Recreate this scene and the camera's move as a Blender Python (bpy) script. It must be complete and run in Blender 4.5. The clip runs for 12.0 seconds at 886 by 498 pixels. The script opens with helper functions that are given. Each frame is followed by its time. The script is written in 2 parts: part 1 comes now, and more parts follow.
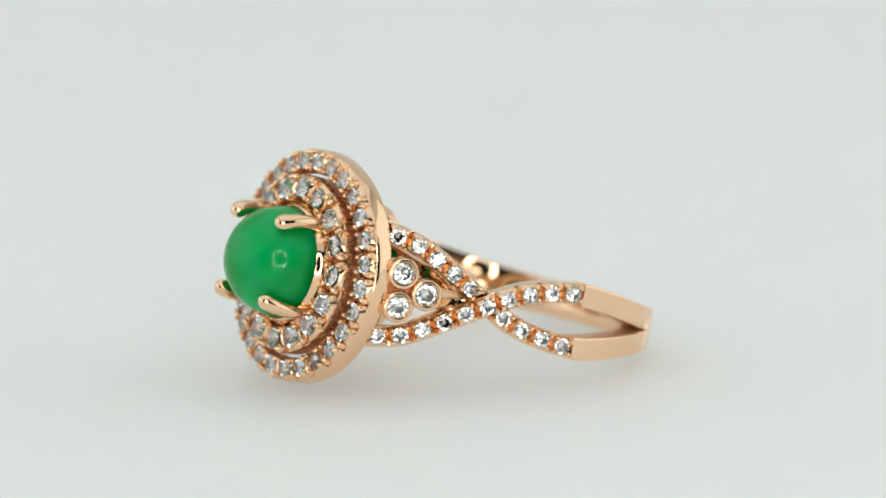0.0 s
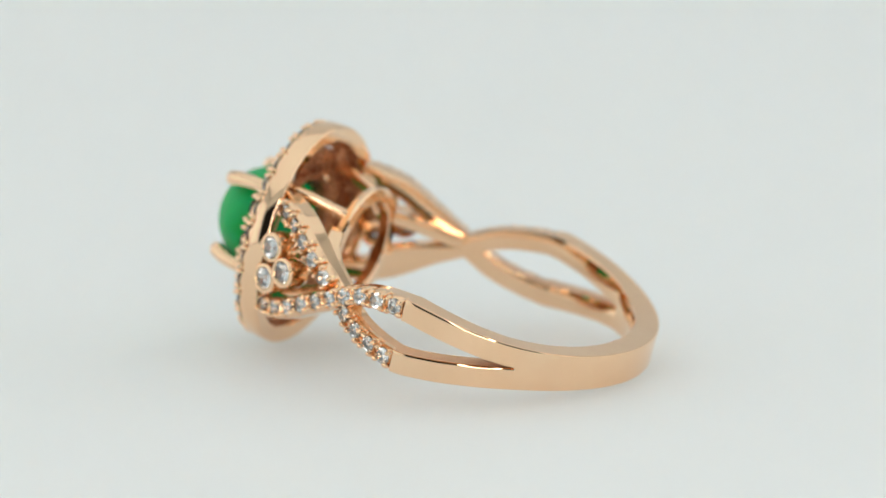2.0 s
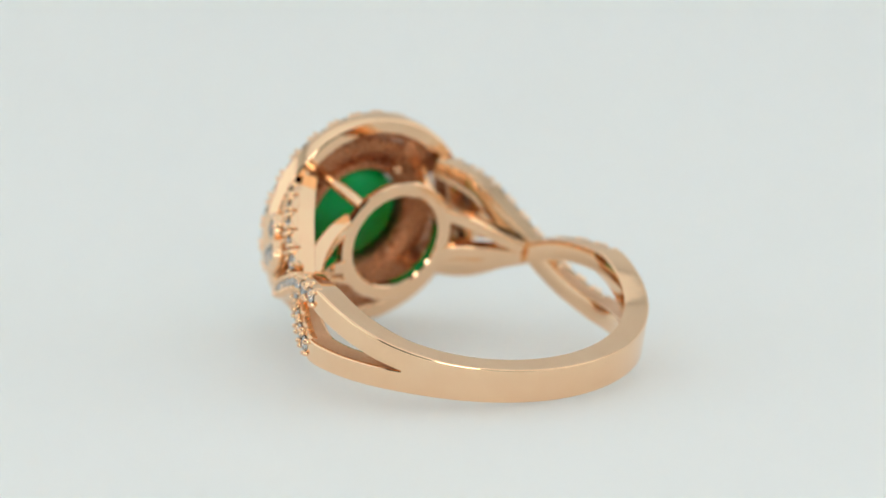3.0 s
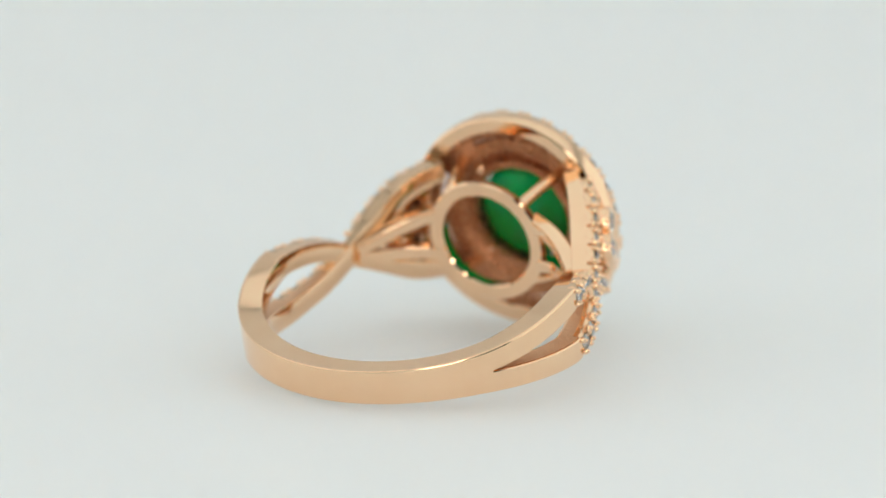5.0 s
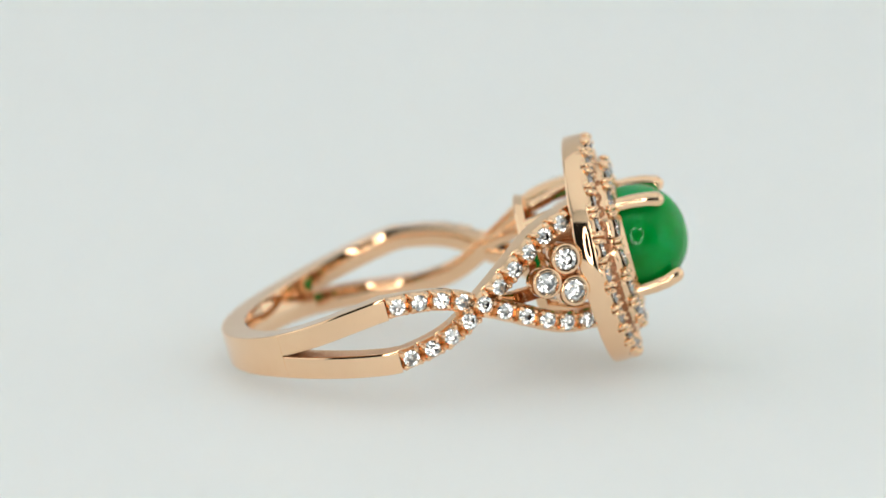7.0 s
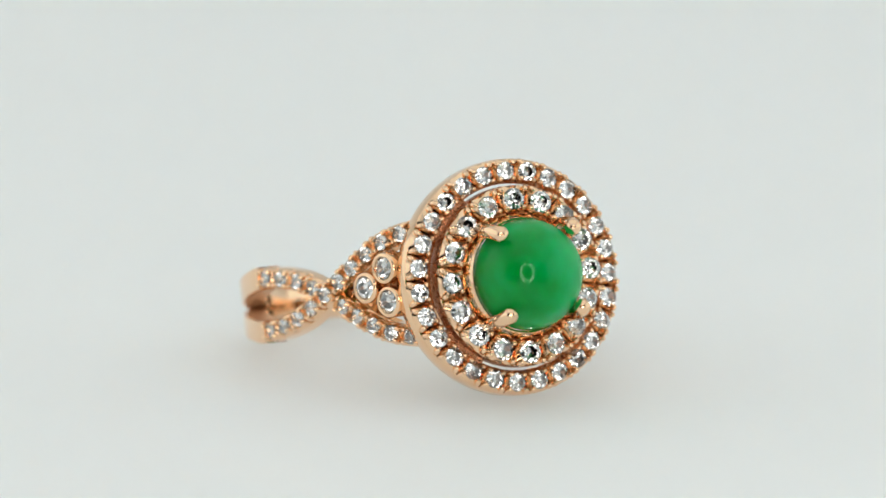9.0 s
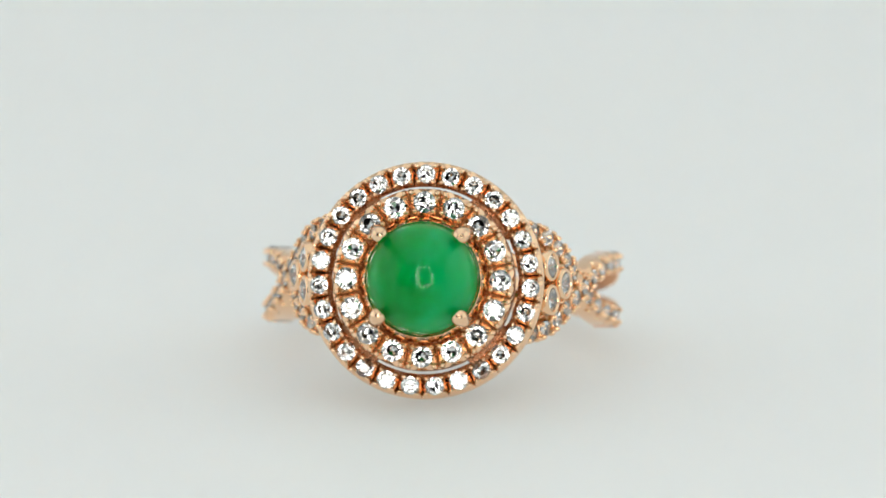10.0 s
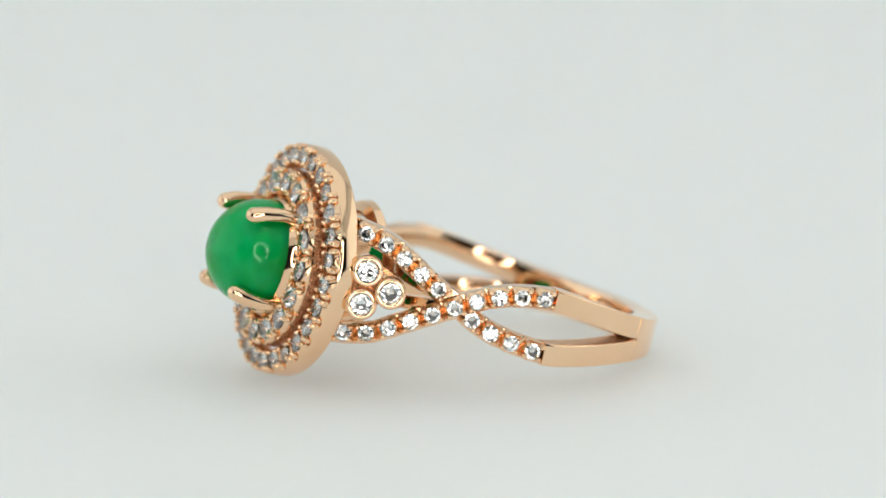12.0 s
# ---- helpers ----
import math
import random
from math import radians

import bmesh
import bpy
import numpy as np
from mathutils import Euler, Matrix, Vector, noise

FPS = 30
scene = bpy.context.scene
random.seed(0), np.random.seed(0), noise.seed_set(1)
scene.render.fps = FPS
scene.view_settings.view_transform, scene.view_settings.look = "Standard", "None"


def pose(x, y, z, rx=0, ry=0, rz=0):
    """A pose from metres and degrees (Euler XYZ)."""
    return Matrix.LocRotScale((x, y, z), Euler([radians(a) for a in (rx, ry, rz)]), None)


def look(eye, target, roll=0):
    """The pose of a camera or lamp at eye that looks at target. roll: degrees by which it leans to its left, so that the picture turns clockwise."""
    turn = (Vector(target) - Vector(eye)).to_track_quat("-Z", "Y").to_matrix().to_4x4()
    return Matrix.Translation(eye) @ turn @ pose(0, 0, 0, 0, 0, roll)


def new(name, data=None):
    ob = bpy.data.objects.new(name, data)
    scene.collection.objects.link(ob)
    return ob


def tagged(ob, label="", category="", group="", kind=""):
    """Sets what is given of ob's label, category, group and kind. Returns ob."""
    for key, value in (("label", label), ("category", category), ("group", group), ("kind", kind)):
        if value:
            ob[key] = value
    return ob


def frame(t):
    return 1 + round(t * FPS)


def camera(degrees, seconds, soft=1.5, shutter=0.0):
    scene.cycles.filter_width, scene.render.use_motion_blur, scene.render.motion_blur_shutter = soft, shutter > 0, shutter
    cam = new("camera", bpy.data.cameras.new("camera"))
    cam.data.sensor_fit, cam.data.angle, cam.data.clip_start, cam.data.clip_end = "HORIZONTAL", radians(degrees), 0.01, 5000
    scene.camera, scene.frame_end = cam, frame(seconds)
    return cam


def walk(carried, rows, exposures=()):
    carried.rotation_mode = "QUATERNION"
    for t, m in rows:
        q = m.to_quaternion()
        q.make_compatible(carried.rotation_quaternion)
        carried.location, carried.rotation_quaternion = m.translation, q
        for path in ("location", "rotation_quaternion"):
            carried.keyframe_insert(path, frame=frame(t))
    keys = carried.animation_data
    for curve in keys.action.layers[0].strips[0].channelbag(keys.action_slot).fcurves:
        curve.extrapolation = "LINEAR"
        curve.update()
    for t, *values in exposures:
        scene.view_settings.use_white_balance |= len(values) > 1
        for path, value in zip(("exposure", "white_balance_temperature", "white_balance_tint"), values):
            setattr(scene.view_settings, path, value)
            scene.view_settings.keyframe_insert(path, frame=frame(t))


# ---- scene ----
cam = camera(9.0, 12.0, soft=1.55)
EYE = (0.0, -0.30403, 0.07228)
STILL = pose(*EYE, 77.730, 0.164, -0.057)
walk(cam, [(0.0, STILL), (12.0, STILL)], exposures=[(0.0, -0.04), (12.0, -0.04)])
# shallow macro focus on the nearest part of the ring
cam.data.dof.use_dof = True
cam.data.dof.focus_distance = 0.3025
cam.data.dof.aperture_fstop = 32.0

# ---------------------------------------------------------------- light
world = bpy.data.worlds.new("dim_room")
scene.world = world
world.use_nodes = True
world.node_tree.nodes["Background"].inputs[0].default_value = (0.75, 0.8, 0.8, 1)
world.node_tree.nodes["Background"].inputs[1].default_value = 0.015


def area_lamp(name, eye, target, size_x, size_y, watts, tint):
    data = bpy.data.lights.new(name, "AREA")
    data.shape, data.size, data.size_y, data.energy, data.color = "RECTANGLE", size_x, size_y, watts, tint
    ob = new(name, data)
    ob.matrix_world = look(eye, target)
    return ob


COOL = (0.945, 1.0, 0.99)
area_lamp("lamp_top", (0.0, -0.01, 0.398), (0, -0.01, 0), 0.62, 0.60, 0.43, COOL)
# added fill under the sheet, lifts the ring's shadow on the floor
area_lamp("lamp_fill_below", (0.0, -0.09, -0.0135), (0, -0.09, 0.5), 0.66, 0.46, 0.80, COOL)
area_lamp("lamp_side_left", (-0.345, -0.02, 0.15), (0, -0.02, 0.15), 0.56, 0.28, 0.27, COOL)
area_lamp("lamp_side_right", (0.345, -0.02, 0.15), (0, -0.02, 0.15), 0.56, 0.28, 0.27, COOL)


# ---------------------------------------------------------------- materials
def material(name):
    m = bpy.data.materials.new(name)
    m.use_nodes = True
    return m, m.node_tree.nodes, m.node_tree.links, m.node_tree.nodes["Principled BSDF"]


def add_noise(nodes, links, scale, detail=3.0, rough=0.55):
    coord = nodes.new("ShaderNodeTexCoord")
    tex = nodes.new("ShaderNodeTexNoise")
    tex.inputs["Scale"].default_value = scale
    tex.inputs["Detail"].default_value = detail
    tex.inputs["Roughness"].default_value = rough
    links.new(coord.outputs["Object"], tex.inputs["Vector"])
    return tex


def add_ramp(nodes, links, source, stops):
    ramp = nodes.new("ShaderNodeValToRGB")
    els = ramp.color_ramp.elements
    while len(els) < len(stops):
        els.new(0.5)
    for el, (pos, col) in zip(els, stops):
        el.position, el.color = pos, (*col, 1) if len(col) == 3 else col
    links.new(source, ramp.inputs["Fac"])
    return ramp


def add_bump(nodes, links, bsdf, source, strength, distance):
    bump = nodes.new("ShaderNodeBump")
    bump.inputs["Strength"].default_value = strength
    bump.inputs["Distance"].default_value = distance
    links.new(source, bump.inputs["Height"])
    links.new(bump.outputs["Normal"], bsdf.inputs["Normal"])


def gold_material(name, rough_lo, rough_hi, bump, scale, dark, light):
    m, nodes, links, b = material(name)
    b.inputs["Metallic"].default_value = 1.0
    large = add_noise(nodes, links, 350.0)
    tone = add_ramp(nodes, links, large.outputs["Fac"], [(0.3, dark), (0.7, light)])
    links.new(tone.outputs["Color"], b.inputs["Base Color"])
    fine = add_noise(nodes, links, scale, 4.0)
    rough = add_ramp(nodes, links, fine.outputs["Fac"], [(0.3, (rough_lo,) * 3), (0.75, (rough_hi,) * 3)])
    links.new(rough.outputs["Color"], b.inputs["Roughness"])
    add_bump(nodes, links, b, fine.outputs["Fac"], min(bump, 1.0), 0.00004 if bump < 0.5 else 0.00014)
    return m


GOLD = gold_material("rose_gold_polished", 0.035, 0.10, 0.08, 1500.0, (0.935, 0.62, 0.39), (0.965, 0.67, 0.435))
# rough cast gold, its base colour also darkened to carry the shade of recesses
GOLD_RAW_SHADED = gold_material("rose_gold_cast_shaded", 0.18, 0.40, 0.8, 5000.0, (0.40, 0.17, 0.085), (0.60, 0.29, 0.155))

# sandblasted inner faces of the fork
GOLD_SAND = gold_material("rose_gold_sandblasted", 0.38, 0.6, 0.9, 4200.0, (0.78, 0.50, 0.31), (0.92, 0.63, 0.42))


def diamond_material():
    m, nodes, links, b = material("diamond")
    b.inputs["Base Color"].default_value = (0.98, 0.985, 0.99, 1)
    b.inputs["Roughness"].default_value = 0.0
    b.inputs["IOR"].default_value = 2.25
    b.inputs["Transmission Weight"].default_value = 1.0
    return m


def jade_material():
    m, nodes, links, b = material("green_jade")
    cloud = add_noise(nodes, links, 190.0, 2.0, 0.5)
    fine = add_noise(nodes, links, 1400.0, 3.0)
    mix = nodes.new("ShaderNodeMath")
    mix.operation = "MULTIPLY_ADD"
    links.new(fine.outputs["Fac"], mix.inputs[0])
    mix.inputs[1].default_value = 0.12
    links.new(cloud.outputs["Fac"], mix.inputs[2])
    tone = add_ramp(nodes, links, mix.outputs[0], [(0.42, (0.0, 0.25, 0.020)), (0.55, (0.0, 0.325, 0.05)), (0.68, (0.001, 0.43, 0.115))])
    links.new(tone.outputs["Color"], b.inputs["Base Color"])
    b.inputs["Roughness"].default_value = 0.07
    b.inputs["Specular IOR Level"].default_value = 0.24
    b.inputs["Subsurface Weight"].default_value = 0.85
    b.inputs["Subsurface Radius"].default_value = (0.2, 1.0, 0.4)
    b.inputs["Subsurface Scale"].default_value = 0.0020
    return m


def paper_material(name, lo, hi, bump):
    m, nodes, links, b = material(name)
    large = add_noise(nodes, links, 14.0, 2.0)
    tone = add_ramp(nodes, links, large.outputs["Fac"], [(0.3, lo), (0.7, hi)])
    links.new(tone.outputs["Color"], b.inputs["Base Color"])
    fine = add_noise(nodes, links, 2500.0, 2.0)
    add_bump(nodes, links, b, fine.outputs["Fac"], bump, 0.00005)
    b.inputs["Roughness"].default_value = 0.6
    b.inputs["Specular IOR Level"].default_value = 0.25
    return m


DIAMOND = diamond_material()
JADE = jade_material()
PAPER = paper_material("white_translucent_sheet", (0.86, 0.875, 0.87), (0.88, 0.89, 0.885), 0.12)
sheet_bsdf = PAPER.node_tree.nodes["Principled BSDF"]
sheet_bsdf.inputs["Subsurface Weight"].default_value = 1.0
sheet_bsdf.inputs["Subsurface Radius"].default_value = (1.0, 0.95, 0.9)
sheet_bsdf.inputs["Subsurface Scale"].default_value = 0.024
CLOTH = paper_material("white_tent_cloth", (0.78, 0.80, 0.80), (0.82, 0.83, 0.83), 0.3)


def plain_material(name, col, rough):
    m, nodes, links, b = material(name)
    fine = add_noise(nodes, links, 60.0)
    tone = add_ramp(nodes, links, fine.outputs["Fac"], [(0.3, col), (0.7, [c * 1.25 for c in col])])
    links.new(tone.outputs["Color"], b.inputs["Base Color"])
    b.inputs["Roughness"].default_value = rough
    return m


DARK = plain_material("dark_room_wall", (0.02, 0.02, 0.022), 0.8)


def glow_material(name, col, strength):
    m, nodes, links, b = material(name)
    b.inputs["Base Color"].default_value = (0.8, 0.8, 0.8, 1)
    b.inputs["Emission Color"].default_value = (*col, 1)
    b.inputs["Emission Strength"].default_value = strength
    return m


RING_LIGHT = glow_material("ring_light_diffuser", (1.0, 0.96, 0.88), 7.0)


# ---------------------------------------------------------------- mesh helpers
def finish(name, bm, mat, parent=None, label="", smooth=True, angle=40.0):
    bmesh.ops.recalc_face_normals(bm, faces=bm.faces)
    me = bpy.data.meshes.new(name)
    bm.to_mesh(me)
    bm.free()
    for one in (mat if isinstance(mat, tuple) else (mat,)):
        me.materials.append(one)
    if smooth:
        me.shade_smooth()
        me.set_sharp_from_angle(angle=radians(angle))
    ob = new(name, me)
    if parent is not None:
        ob.parent = parent
    if label:
        ob["label"] = label
    return ob


MM = 0.001
TILT = radians(15.0)
# jeweller's frame of the ring: x across, y along the finger, z out through the stone; origin at the band's centre
SEAT = Matrix((
    (1, 0, 0, -0.1 * MM),
    (0, math.sin(TILT), -math.cos(TILT), 2.485 * MM),
    (0, math.cos(TILT), math.sin(TILT), (5.38 - 1.93) * MM),
    (0, 0, 0, 1))) @ Matrix.Diagonal((MM, MM, MM, 1))
FLIP = Matrix.Rotation(math.pi, 4, "Z")


def part(name, bm, mat, parent, label="", smooth=True, turn=None, angle=40.0):
    """A part of the ring, drawn in millimetres of the jeweller's frame."""
    if turn is not None:
        bm.transform(turn)
    bm.transform(SEAT)
    return finish(name, bm, mat, parent, label, smooth, angle)


def curve_points(ctrl, n):
    """Smooth points through control rows of any length (Catmull-Rom)."""
    c = [np.array(r, float) for r in ctrl]
    c = [2 * c[0] - c[1]] + c + [2 * c[-1] - c[-2]]
    out = []
    segs = len(c) - 3
    for i in range(n + 1):
        u = i / n * segs
        k = min(int(u), segs - 1)
        t = u - k
        a, b, d, e = c[k], c[k + 1], c[k + 2], c[k + 3]
        out.append(0.5 * (2 * b + (d - a) * t + (2 * a - 5 * b + 4 * d - e) * t * t + (3 * b - a - 3 * d + e) * t ** 3))
    return out


def frames_along(rows):
    """Rows x, y, z, width, depth of the outer middle line: place, tangent, outward and side."""
    pts = [Vector(r[:3]) for r in rows]
    out = []
    for i, p in enumerate(pts):
        t = (pts[min(i + 1, len(pts) - 1)] - pts[max(i - 1, 0)]).normalized()
        o = Vector((-t.z, 0, t.x)) if abs(t.x) + abs(t.z) > 1e-6 else Vector((p.x, 0, p.z))
        o = (o if o.dot(Vector((p.x, 0, p.z))) >= 0 else -o).normalized()
        out.append((p, t, o, t.cross(o).normalized()))
    return out


def sweep(bm, rows, bevel=0.1, raw=None, raw_below=3.6):
    """A bar of bevelled rectangular section whose outer face follows the rows."""
    loops = []
    for (p, t, o, s), r in zip(frames_along(rows), rows):
        w, d = r[3] / 2, r[4]
        b = min(bevel, w * 0.45)
        e = 0.04
        half = [(w - b - e, 0.001), (w - b, 0), (w - 0.3 * b, -0.3 * b), (w, -b), (w, -b - e), (w, -d + b + e), (w, -d + b), (w - 0.3 * b, -d + 0.3 * b), (w - b, -d)]
        sec = [(0, 0.004)] + half + [(-x, y) for x, y in half[::-1]]
        loops.append([bm.verts.new(p + s * a + o * h) for a, h in sec])
    n = len(loops[0])
    for k, (a, b) in enumerate(zip(loops, loops[1:])):
        for i in range(n):
            f = bm.faces.new((a[i], a[(i + 1) % n], b[(i + 1) % n], b[i]))
            f.material_index = int(i == raw and rows[k][2] < raw_below)
    bm.faces.new(loops[0][::-1])
    bm.faces.new(loops[-1])
    return bm


def lathe(bm, profile, steps=96, centre=(0, 0, 0), closed=True, raw=()):
    """Turn a profile of (radius, height) round z."""
    rings = []
    for r, h in profile:
        rings.append([bm.verts.new((centre[0] + r * math.cos(2 * math.pi * i / steps), centre[1] + r * math.sin(2 * math.pi * i / steps), centre[2] + h))
                      for i in range(steps)])
    pairs = list(zip(rings, rings[1:])) + ([(rings[-1], rings[0])] if closed else [])
    for k, (a, b) in enumerate(pairs):
        for i in range(steps):
            j = (i + 1) % steps
            f = bm.faces.new((a[i], a[j], b[j], b[i]))
            f.material_index = int(k in raw)
    if not closed:
        for ring in (rings[0], rings[-1]):
            bm.faces.new(ring)
    return bm


def ball(bm, at, r, seg=10, rings=6, squash=1.0, axis=None):
    m = Matrix.Translation(at)
    if axis is not None:
        m = m @ Vector(axis).to_track_quat("Z", "Y").to_matrix().to_4x4()
    bmesh.ops.create_uvsphere(bm, u_segments=seg, v_segments=rings, radius=r, matrix=m @ Matrix.Diagonal((1, 1, squash, 1)))


def tube(bm, pts, radii, seg=12):
    """A round rod through the points, with domed ends."""
    pts = [Vector(p) for p in pts]
    up = Vector((0.13, 0.71, 0.3))
    loops = []
    rows = []
    t0, t1 = (pts[1] - pts[0]).normalized(), (pts[-1] - pts[-2]).normalized()
    for a in (0.05, 0.4, 0.75):
        rows.append((pts[0] - t0 * radii[0] * math.cos(a * math.pi / 2), radii[0] * math.sin(a * math.pi / 2)))
    rows += list(zip(pts, radii))
    for a in (0.75, 0.4, 0.05):
        rows.append((pts[-1] + t1 * radii[-1] * math.cos(a * math.pi / 2), radii[-1] * math.sin(a * math.pi / 2)))
    for i, (p, r) in enumerate(rows):
        t = (rows[min(i + 1, len(rows) - 1)][0] - rows[max(i - 1, 0)][0]).normalized()
        s = t.cross(up).normalized()
        u = s.cross(t)
        loops.append([bm.verts.new(p + (s * math.cos(2 * math.pi * k / seg) + u * math.sin(2 * math.pi * k / seg)) * r) for k in range(seg)])
    for a, b in zip(loops, loops[1:]):
        for k in range(seg):
            bm.faces.new((a[k], a[(k + 1) % seg], b[(k + 1) % seg], b[k]))
    bm.faces.new(loops[0][::-1])
    bm.faces.new(loops[-1])


def brilliant_mesh(deep, waist, table_r):
    """A round brilliant of radius 1: table, star, kite and girdle facets above, pavilion mains below."""
    bm = bmesh.new()
    n = 8

    def ring(r, h, off=0.0, k=n):
        return [bm.verts.new((r * math.cos(2 * math.pi * (i + off) / k), r * math.sin(2 * math.pi * (i + off) / k), h)) for i in range(k)]

    table, mid = ring(table_r, 0.30), ring(0.80, 0.17, 0.5)
    top, low = ring(1.0, 0.03, 0, 16), ring(1.0, -0.04, 0, 16)
    pav = ring(waist, -0.04 - (deep - 0.04) * (1 - waist) * 1.02, 0.5)
    tip = bm.verts.new((0, 0, -deep))
    bm.faces.new(table)
    for i in range(n):
        j = (i + 1) % n
        bm.faces.new((table[i], mid[i], table[j]))
        bm.faces.new((table[i], mid[i - 1], top[2 * i], mid[i]))
        bm.faces.new((mid[i], top[2 * i], top[2 * i + 1]))
        bm.faces.new((mid[i], top[2 * i + 1], top[(2 * i + 2) % 16]))
        bm.faces.new((low[2 * i], pav[i], low[2 * i + 1]))
        bm.faces.new((low[2 * i + 1], pav[i], low[(2 * i + 2) % 16]))
        bm.faces.new((low[2 * i], pav[i - 1], tip, pav[i]))
    for i in range(16):
        j = (i + 1) % 16
        bm.faces.new((top[i], low[i], low[j], top[j]))
    bmesh.ops.recalc_face_normals(bm, faces=bm.faces)
    me = bpy.data.meshes.new("diamond")
    bm.to_mesh(me)
    bm.free()
    me.materials.append(DIAMOND)
    return me


BRILLIANTS = [brilliant_mesh(*v) for v in ((0.84, 0.45, 0.56), (0.80, 0.38, 0.52), (0.88, 0.50, 0.58), (0.74, 0.42, 0.54))]
dice = random.Random(7)


def set_stone(parent, at, axis, r, turn=None):
    """One diamond, its girdle at the place, its table facing along the axis."""
    axis = (Vector(axis).normalized() + Vector([dice.uniform(-0.15, 0.15) for _ in range(3)])).normalized()
    m = Matrix.Translation(at) @ axis.to_track_quat("Z", "Y").to_matrix().to_4x4() @ Matrix.Rotation(dice.uniform(0, 6.28), 4, "Z") @ Matrix.Diagonal((r, r, r, 1))
    ob = new("diamond", dice.choice(BRILLIANTS))
    ob.parent = parent
    ob.matrix_basis = SEAT @ (turn if turn is not None else Matrix()) @ m
    return ob


# ---------------------------------------------------------------- the light tent
def sheet(name, pts, width, thick, mat):
    """A bent sheet: its side line in y, z, drawn out along x, with thickness."""
    bm = bmesh.new()
    rows = []
    for i, (y, z) in enumerate(pts):
        a, b = pts[max(i - 1, 0)], pts[min(i + 1, len(pts) - 1)]
        t = Vector((b[0] - a[0], b[1] - a[1])).normalized()
        rows.append([bm.verts.new((x, y + k * t.y * thick, z - k * t.x * thick)) for x in (-width / 2, width / 2) for k in (0, 1)])
    for a, b in zip(rows, rows[1:]):
        for i, j in ((0, 2), (2, 3), (3, 1), (1, 0)):
            bm.faces.new((a[i], a[j], b[j], b[i]))
    for r in (rows[0], rows[-1]):
        bm.faces.new((r[0], r[2], r[3], r[1]))
    return finish(name, bm, mat)


def slab(name, lo, hi, mat):
    bm = bmesh.new()
    bmesh.ops.create_cube(bm, size=1)
    for v in bm.verts:
        v.co = Vector([l + (c + 0.5) * (h - l) for c, l, h in zip(v.co, lo, hi)])
    return finish(name, bm, mat, smooth=False)


def build_tent():
    line = [(-0.34, 0.0), (0.14, 0.0)]
    line += [(0.14 + 0.16 * math.sin(a), 0.16 - 0.16 * math.cos(a)) for a in [radians(d) for d in range(6, 91, 6)]]
    line += [(0.30, 0.40)]
    tagged(sheet("floor", line, 0.698, 0.012, PAPER), "seamless white paper sweep, floor curving into backdrop", "floor", kind="structure")
    tagged(slab("wall_left", (-0.36, -0.34, -0.001), (-0.35, 0.32, 0.40), CLOTH), "white cloth side of a light tent", "wall", kind="structure")
    tagged(slab("wall_right", (0.35, -0.34, -0.001), (0.36, 0.32, 0.40), CLOTH), "white cloth side of a light tent", "wall", kind="structure")
    tagged(slab("ceiling", (-0.36, -0.34, 0.402), (0.36, 0.32, 0.412), CLOTH), "white cloth top of a light tent", "ceiling", kind="structure")
    # the front is open; a cloth strip hangs above the opening
    tagged(slab("wall_front", (-0.35, -0.335, 0.275), (0.35, -0.33, 0.402), CLOTH), "white cloth flap over the open front of a light tent", "wall", kind="structure")
    # unseen slab that closes the space below the sheet and its added fill lamp
    tagged(slab("ground", (-0.5, -0.5, -0.05), (0.5, 0.45, -0.0145), DARK), "dark unseen base slab under the tent", "ground", kind="structure")


build_tent()


def frame_lamp():
    """An upright oblong light frame round the lens: housing and glowing diffuser."""
    lamp = new("ring_lamp")
    lamp.location = (0.02, -0.312, 0.109)
    tagged(lamp, "oblong white light frame standing round the camera lens", "lamp")
    for name, inner, outer, y0, y1, mat in (("housing", 0.0, 0.029, -0.010, 0.0, DARK), ("diffuser", 0.002, 0.027, 0.0, 0.003, RING_LIGHT)):
        bm = bmesh.new()
        loops = []
        for grow, y in ((inner, y0), (inner, y1), (outer, y1), (outer, y0)):
            loop = []
            for i in range(64):
                a = 2 * math.pi * i / 64
                c, q = math.cos(a), math.sin(a)
                x = (0.060 + grow) * math.copysign(abs(c) ** 0.7, c)
                z = (0.080 + grow) * math.copysign(abs(q) ** 0.7, q)
                loop.append(bm.verts.new((x, y, z)))
            loops.append(loop)
        for u, v in zip(loops, loops[1:] + loops[:1]):
            for i in range(64):
                bm.faces.new((u[i], u[(i + 1) % 64], v[(i + 1) % 64], v[i]))
        finish(name, bm, mat, lamp)


frame_lamp()


# ---------------------------------------------------------------- the ring
ring = new("ring")
ring.empty_display_size = 0.01
tagged(ring, "rose gold ring with domed green stone and double diamond halo", "ring")

HALO_R, HALO_Z = 5.70, 12.0
CROWN_R, CROWN_Z = 4.14, 12.85

BAND_WIDE = 1.022


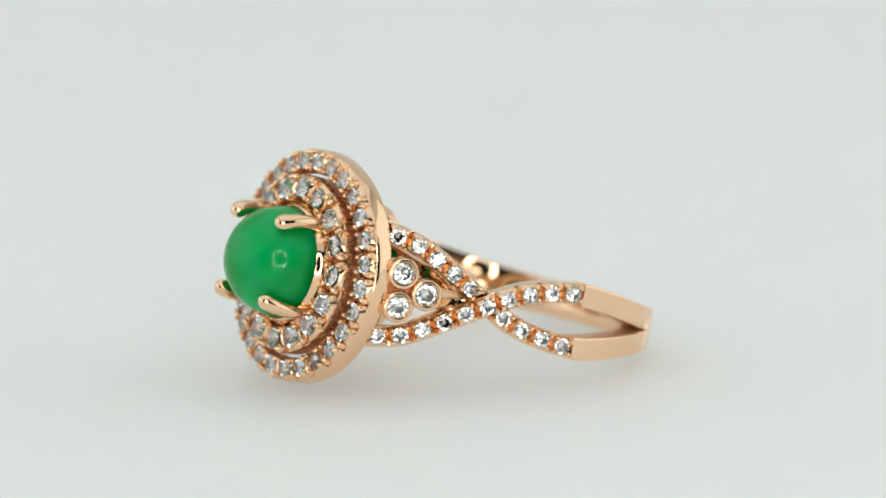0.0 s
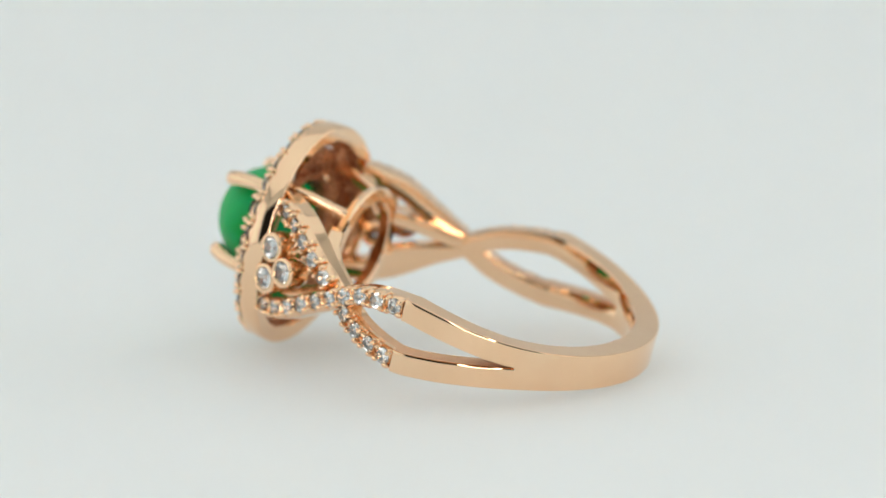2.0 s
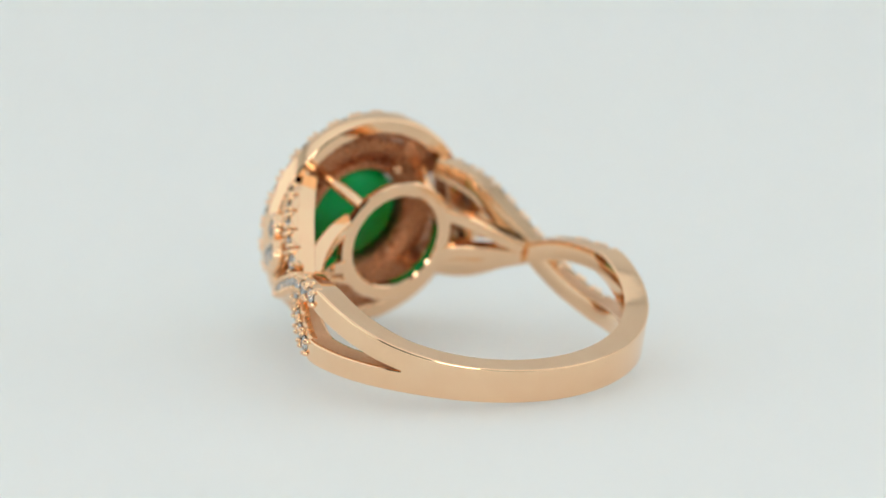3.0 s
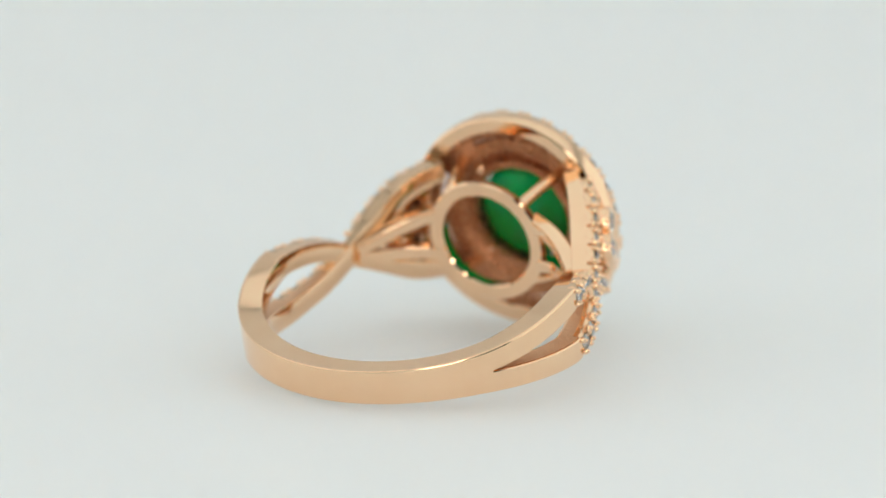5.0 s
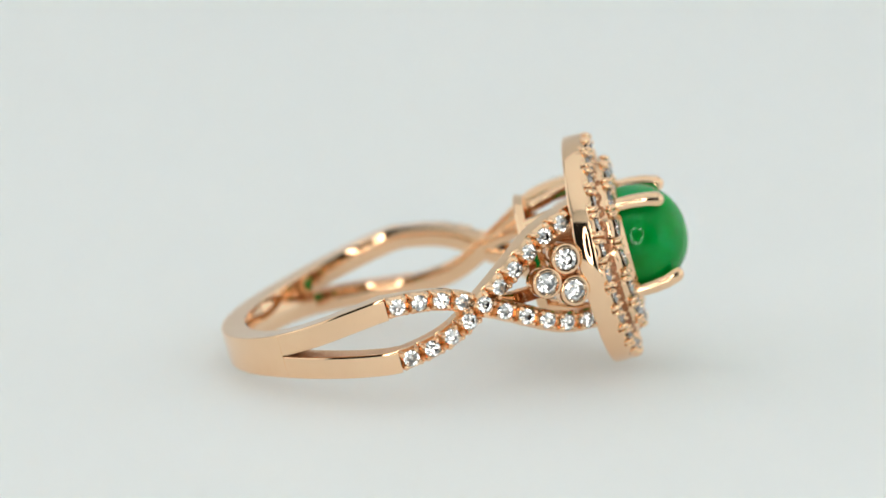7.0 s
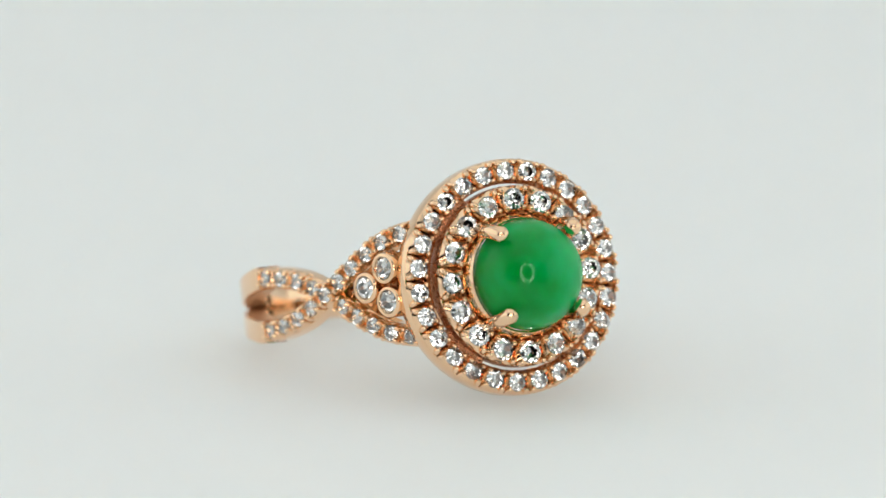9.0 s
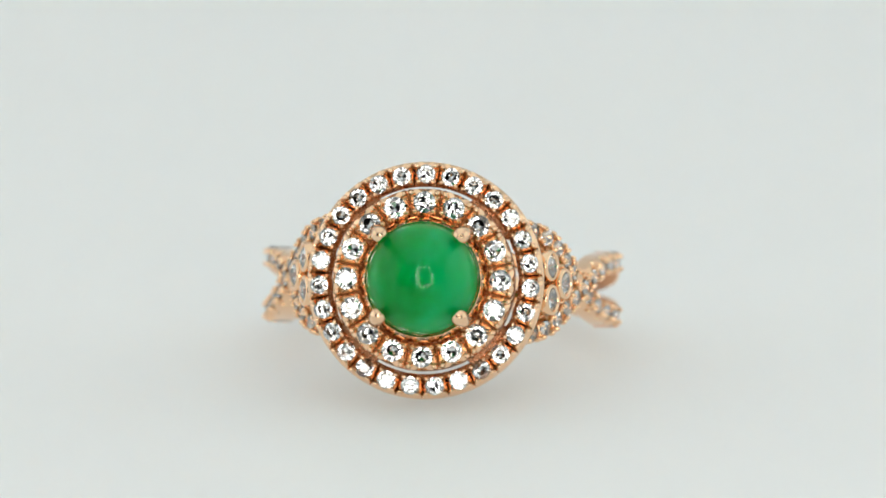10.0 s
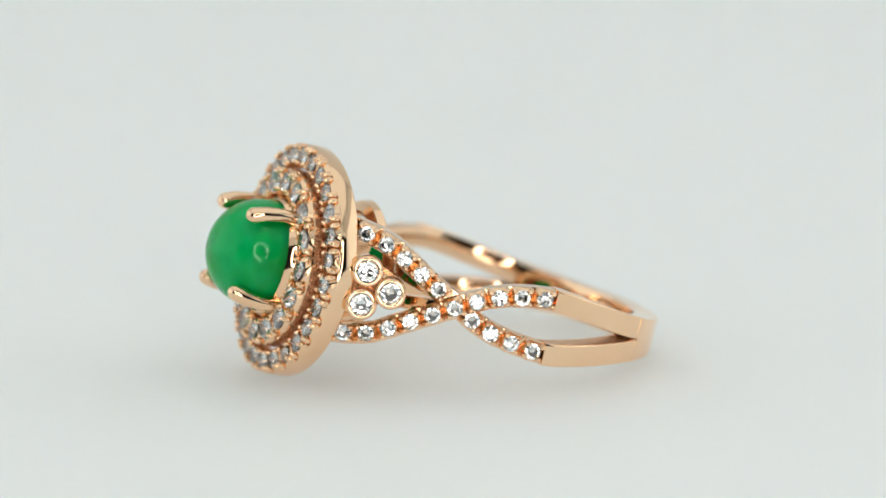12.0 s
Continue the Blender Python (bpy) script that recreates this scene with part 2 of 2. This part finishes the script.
def shoulder(sign, crossing, lift):
    """A strand's outer middle line: x, y, z, width, depth. It starts under the halo, crosses its twin and runs into the band."""
    rows = [(4.9, -3.05, 11.3, 1.2, 1.25), (6.35, -2.6, 9.3, 1.2, 1.4), (7.3, -1.5, 7.5, 1.2, 1.4), (crossing, -0.3, 5.6, 1.2, lift), (crossing + 0.9, 0.98, 3.4, 1.2, lift)]
    for angle, r, y in ((86.5, 9.57, 1.48), (97, 9.65, 1.34), (108, 9.73, 1.07), (119, 9.79, 0.80), (128, 9.8, 0.62), (134, 9.78, 0.53)):
        rows.append((BAND_WIDE * r * math.sin(radians(angle)), y, r * math.cos(radians(angle)), 1.25, 1.4 if angle < 125 else 1.36))
    if sign < 0:
        rows[:3] = [(x, y * 0.94, z, w, d) for x, y, z, w, d in rows[:3]]
    return [(x, y * sign, z, w, d) for x, y, z, w, d in rows]


OVER = shoulder(1, 8.12, 1.3)
UNDER = shoulder(-1, 7.85, 1.1)


def cell_mesh(name, half_l, half_w, hole, drop, radius=1e6):
    """One gold setting: a block with a tapered round hole and four corner claws; its top at height 0."""
    bm = bmesh.new()
    n = 24
    rings = []
    for r, h in ((hole, -0.05), (hole * 0.9, -0.14), (hole * 0.45, -drop)):
        rings.append([bm.verts.new((r * math.cos(2 * math.pi * i / n), r * math.sin(2 * math.pi * i / n), h)) for i in range(n)])
    for shrink, h in ((0.07, -0.24), (0.05, -0.30), (0.0, -drop)):
        loop = []
        for i in range(n):
            c, q = math.cos(2 * math.pi * i / n), math.sin(2 * math.pi * i / n)
            k = (abs(c) ** 6 + abs(q) ** 6) ** (-1 / 6)
            y = k * q * (half_w - shrink * 0.3)
            loop.append(bm.verts.new((k * c * (half_l * (1 - y / radius) - shrink), y, h)))
        rings.append(loop)
    order = [rings[2], rings[1], rings[0], rings[3], rings[4], rings[5]]
    for u, v in zip(order, order[1:]):
        for i in range(n):
            j = (i + 1) % n
            bm.faces.new((u[i], u[j], v[j], v[i]))
    for i in (-1, 1):
        for j in (-1, 1):
            y = j * (half_w - 0.21)
            at = Vector((i * (half_l * (1 - y / radius) - 0.20), y, 0.0))
            ball(bm, at, 0.165, 10, 8, 1.9, (-at.x * 0.5, -at.y * 0.5, 1))
    bmesh.ops.recalc_face_normals(bm, faces=bm.faces)
    me = bpy.data.meshes.new(name)
    bm.to_mesh(me)
    bm.free()
    me.materials.append(GOLD)
    me.shade_smooth()
    me.set_sharp_from_angle(angle=radians(38))
    return me


def place_cell(parent, mesh, at, along_axis, out, turn=None):
    out = Vector(out).normalized()
    t = Vector(along_axis).normalized()
    s = out.cross(t).normalized()
    m = Matrix(((*t, 0), (*s, 0), (*out, 0), (0, 0, 0, 1))).transposed()
    m.translation = at
    ob = new("claw_setting", mesh)
    ob.parent = parent
    ob.matrix_basis = SEAT @ (turn if turn is not None else Matrix()) @ m
    return ob


def along(rows, d0, d1, n):
    """n places evenly spread over a stretch of the rows' length."""
    pts = [Vector(r[:3]) for r in rows]
    run = [0.0]
    for a, b in zip(pts, pts[1:]):
        run.append(run[-1] + (b - a).length)
    fr = frames_along(rows)
    out = []
    for i in range(n):
        d = d0 + (d1 - d0) * (i / max(n - 1, 1))
        k = max(j for j in range(len(run) - 1) if run[j] <= d + 1e-9)
        u = (d - run[k]) / (run[k + 1] - run[k])
        out.append((pts[k].lerp(pts[k + 1], u), fr[k][1], fr[k][2], fr[k][3], rows[k][3]))
    return out


def length_to(rows, z):
    """Length of the line down to height z."""
    total = 0.0
    for a, b in zip(rows, rows[1:]):
        if b[2] < z:
            return total
        total += (Vector(b[:3]) - Vector(a[:3])).length
    return total


def strand(ctrl, turn, gems, label, raw, skip=()):
    rows = curve_points(ctrl, 110)
    for _ in range(14):
        rows = [rows[0]] + [(a + 2 * b + c) / 4 for a, b, c in zip(rows, rows[1:], rows[2:])] + [rows[-1]]
    end, start = length_to(rows, 0.2), 0.7
    cut = max(i for i, r in enumerate(rows) if r[2] > 0.2)
    # set part: a lower bar that carries the settings; plain part: the full section
    low = [np.array([r[0], r[1], r[2], min(r[3], 1.2) - 0.04, r[4] - 0.42]) for r in rows[:cut + 2]]
    for q, (p, t, o, s) in zip(low, frames_along(rows[:cut + 3])):
        q[:3] -= np.array(o) * 0.42
    bm = bmesh.new()
    sweep(bm, low, 0.06, raw=raw)
    sweep(bm, rows[cut:], 0.11, raw=raw)
    ob = part("strand", bm, (GOLD, GOLD_SAND), ring, label, turn=turn)
    pitch = (end - start) / gems
    mesh = cell_mesh("claw_setting", pitch / 2 + 0.01, 0.585, 0.45, 0.45)
    for i, (p, t, o, s, w) in enumerate(along(rows, start + pitch / 2, end - pitch / 2, gems)):
        if i not in skip:
            place_cell(ob, mesh, p, t, o, turn)
            set_stone(ob, p + o * 0.02, o, 0.45, turn)


for side in (Matrix(), FLIP):
    strand(OVER, side, 10, "twisted rose gold strand set with small diamonds", 5)
    strand(UNDER, side, 10, "twisted rose gold strand set with small diamonds", 13, (5,))

# plain back of the band
bm = bmesh.new()
arc = []
for i in range(61):
    a = radians(128 + 104 * i / 60)
    k = abs(i - 30) / 30
    arc.append((BAND_WIDE * 9.8 * math.sin(a), 0, 9.8 * math.cos(a), 1.95 + 0.53 * k ** 3, 1.4))
sweep(bm, arc, 0.11)
part("band", bm, GOLD, ring, "plain polished rose gold band")

# halos: a plate with rim walls, hollow below, a row of settings on top
HEAD_Y = -0.14


def halo(name, radius, half, top, depth, plate, gems, gem_r, label, phase, saddle, raw=()):
    """saddle: lift, slope along the finger and drop towards the shoulders, in the jeweller's frame."""
    def bent(v):
        return saddle[0] + saddle[1] * v.y - saddle[2] * v.x ** 2

    bm = bmesh.new()
    ri, ro = radius - half, radius + half
    prof = [(ro - 0.16, top - 0.5), (ro - 0.14, top - 0.32), (ro - 0.05, top - 0.29), (ro, top - 0.34), (ro + 0.035, top - 0.6), (ro + 0.03, top - depth + 0.16), (ro - 0.02, top - depth + 0.05), (ro - 0.10, top - depth), (ro - 0.85, top - depth + 0.10), (ro - 0.95, top - depth + 0.2),
            (ri + 0.25, top - plate - 0.15), (ri + 0.2, top - plate - 0.2), (ri, top - plate - 0.12), (ri, top - 0.36), (ri + 0.06, top - 0.32), (ri + 0.12, top - 0.5)]
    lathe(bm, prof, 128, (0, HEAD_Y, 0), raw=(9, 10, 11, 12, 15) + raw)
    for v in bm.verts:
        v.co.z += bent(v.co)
    ob = part(name, bm, (GOLD, GOLD_RAW_SHADED), ring, label, angle=35)
    mesh = cell_mesh("claw_setting", math.pi * radius / gems + 0.01, half + 0.01, gem_r - 0.02, 0.55, radius)
    for i in range(gems):
        a = 2 * math.pi * (i + phase) / gems
        c, s = math.cos(a), math.sin(a)
        at = Vector((radius * c, radius * s + HEAD_Y, top))
        at.z += bent(at)
        out = (2 * saddle[2] * at.x, -saddle[1], 1)
        place_cell(ob, mesh, at, (-s, c, 0), out)
        set_stone(ob, at + Vector((0, 0, 0.04)), out, gem_r)
    return ob


halo("outer_halo", HALO_R, 0.66, HALO_Z, 1.32, 0.55, 27, 0.51, "outer rose gold halo set with round diamonds", 0.75, (0.30, 0.018, 0.009))
# raw underside here: shade behind the stone is put into its darker gold
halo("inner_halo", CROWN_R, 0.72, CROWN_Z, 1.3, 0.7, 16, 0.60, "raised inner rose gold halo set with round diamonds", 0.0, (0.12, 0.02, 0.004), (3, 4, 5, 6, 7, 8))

# short bridges between the two halos
for a in (45, 135, 225, 315):
    bm = bmesh.new()
    c, s = math.cos(radians(a)), math.sin(radians(a))
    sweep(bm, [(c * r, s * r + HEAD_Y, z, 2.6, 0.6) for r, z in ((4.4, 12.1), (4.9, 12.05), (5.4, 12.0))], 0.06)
    part("bridge", bm, GOLD_RAW_SHADED, ring)

# cup under the stone
bm = bmesh.new()
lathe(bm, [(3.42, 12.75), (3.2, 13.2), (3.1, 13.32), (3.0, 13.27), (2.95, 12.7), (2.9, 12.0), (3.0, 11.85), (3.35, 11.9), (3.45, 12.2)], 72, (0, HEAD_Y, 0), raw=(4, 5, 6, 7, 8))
part("cup", bm, (GOLD, GOLD_RAW_SHADED), ring, "rose gold seat under the stone")

# the stone
bm = bmesh.new()
prof = [(0.4, 12.05), (2.4, 12.15), (2.75, 12.6), (2.92, 13.1)]
prof += [(3.0 * math.cos(radians(d)) ** 0.92, 13.55 + 3.0 * math.sin(radians(d))) for d in range(0, 89, 6)]
lathe(bm, prof, 72, (0, HEAD_Y, 0), closed=False)
part("green_stone", bm, JADE, ring, "domed translucent green jade cabochon", angle=80)

# prongs
for a in (45, 135, 225, 315):
    c, s = math.cos(radians(a)), math.sin(radians(a))
    bm = bmesh.new()
    tube(bm, [(c * r, s * r + HEAD_Y * 0.4, z) for r, z in ((3.45, 12.2), (3.47, 13.2), (3.43, 14.1), (3.29, 14.85), (3.05, 15.4))], [0.38, 0.39, 0.41, 0.43, 0.45], 16)
    part("prong", bm, GOLD, ring, "rounded rose gold claw over the stone")

# gallery ring at the finger and its struts
bm = bmesh.new()
lathe(bm, [(3.62, 7.78), (3.53, 7.67), (2.84, 7.66), (2.76, 7.74), (2.78, 8.3), (2.95, 8.4), (3.5, 8.2)], 72, (0, 0.25, 0))
part("gallery_ring", bm, GOLD, ring, "open rose gold collet behind the stone")
for a in (45, 135, 225, 315):
    c, s = math.cos(radians(a)), math.sin(radians(a))
    bm = bmesh.new()
    tube(bm, [(c * r, s * r + y, z) for r, y, z in ((3.2, 0.25, 8.1), (3.85, 0.15, 9.9), (4.5, 0, 11.7))], [0.35, 0.34, 0.34], 12)
    part("strut", bm, GOLD, ring)
for side, flip in ((Matrix(), 1), (FLIP, -1)):
    for k in (-1, 1):
        bm = bmesh.new()
        sweep(bm, curve_points([(3.0, 1.3 * k + 0.3 * flip, 8.6, 0.8, 0.85), (4.4, 1.0 * k + 0.22 * flip, 8.05, 0.75, 0.85),
                                (5.9, 0.62 * k + 0.1 * flip, 7.0, 0.75, 0.9), (7.35, 0.25 * k, 5.5, 0.8, 1.0)], 18), 0.09)
        part("side_strut", bm, GOLD, ring, turn=side)

# trios of bezel-set diamonds on the shoulders, each on a small cast plate
OUT = Vector((0.93, 0.0, 0.37)).normalized()
for k in (-1, 1):
    o = Vector((OUT.x * k, 0, OUT.z))
    bm = bmesh.new()
    rings = [[bm.verts.new(Vector((x * k, y if k > 0 else 0.1 - y, z)) - o * d) for x, y, z in ((6.35, 1.05, 10.7), (6.40, -1.2, 10.7), (7.55, -0.08, 8.0))] for d in (0.55, 1.15)]
    bm.faces.new(rings[0])
    bm.faces.new(rings[1])
    for i in range(3):
        bm.faces.new((rings[0][i], rings[0][i - 1], rings[1][i - 1], rings[1][i]))
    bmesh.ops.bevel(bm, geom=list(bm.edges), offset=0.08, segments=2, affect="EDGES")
    part("bezel_plate", bm, GOLD_RAW_SHADED, ring, "cast rose gold plate under the tube settings")
    for x, y, z in ((6.66, 0.82, 10.1), (6.72, -1.0, 10.07), (7.33, -0.08, 8.8)):
        bm = bmesh.new()
        lathe(bm, [(0.85, -0.06), (0.82, 0.02), (0.75, 0.06), (0.65, 0.05), (0.59, -0.03), (0.50, -0.35), (0.46, -1.3), (0.78, -1.3), (0.85, -1.1)], 40)
        o = Vector((OUT.x * k, 0, OUT.z))
        at = Vector((x * k, y if k > 0 else 0.1 - y, z)) + o * 0.08
        bm.transform(Matrix.Translation(at) @ o.to_track_quat("Z", "Y").to_matrix().to_4x4())
        ob = part("bezel", bm, GOLD, ring, "round rose gold tube setting with one diamond")
        set_stone(ob, at - o * 0.05, o, 0.605)


# ---------------------------------------------------------------- movement
def motions():
    """The ring turns evenly about the upright axis, one turn in 11.61 s, its stone to the camera at 9.84 s."""
    rows = []
    for i in range(25):
        t = i * 0.5
        rows.append((t, pose(0, 0, 0, 0, 0, -360.0 / 11.611 * (t - 9.8426))))
    walk(ring, rows)


motions()
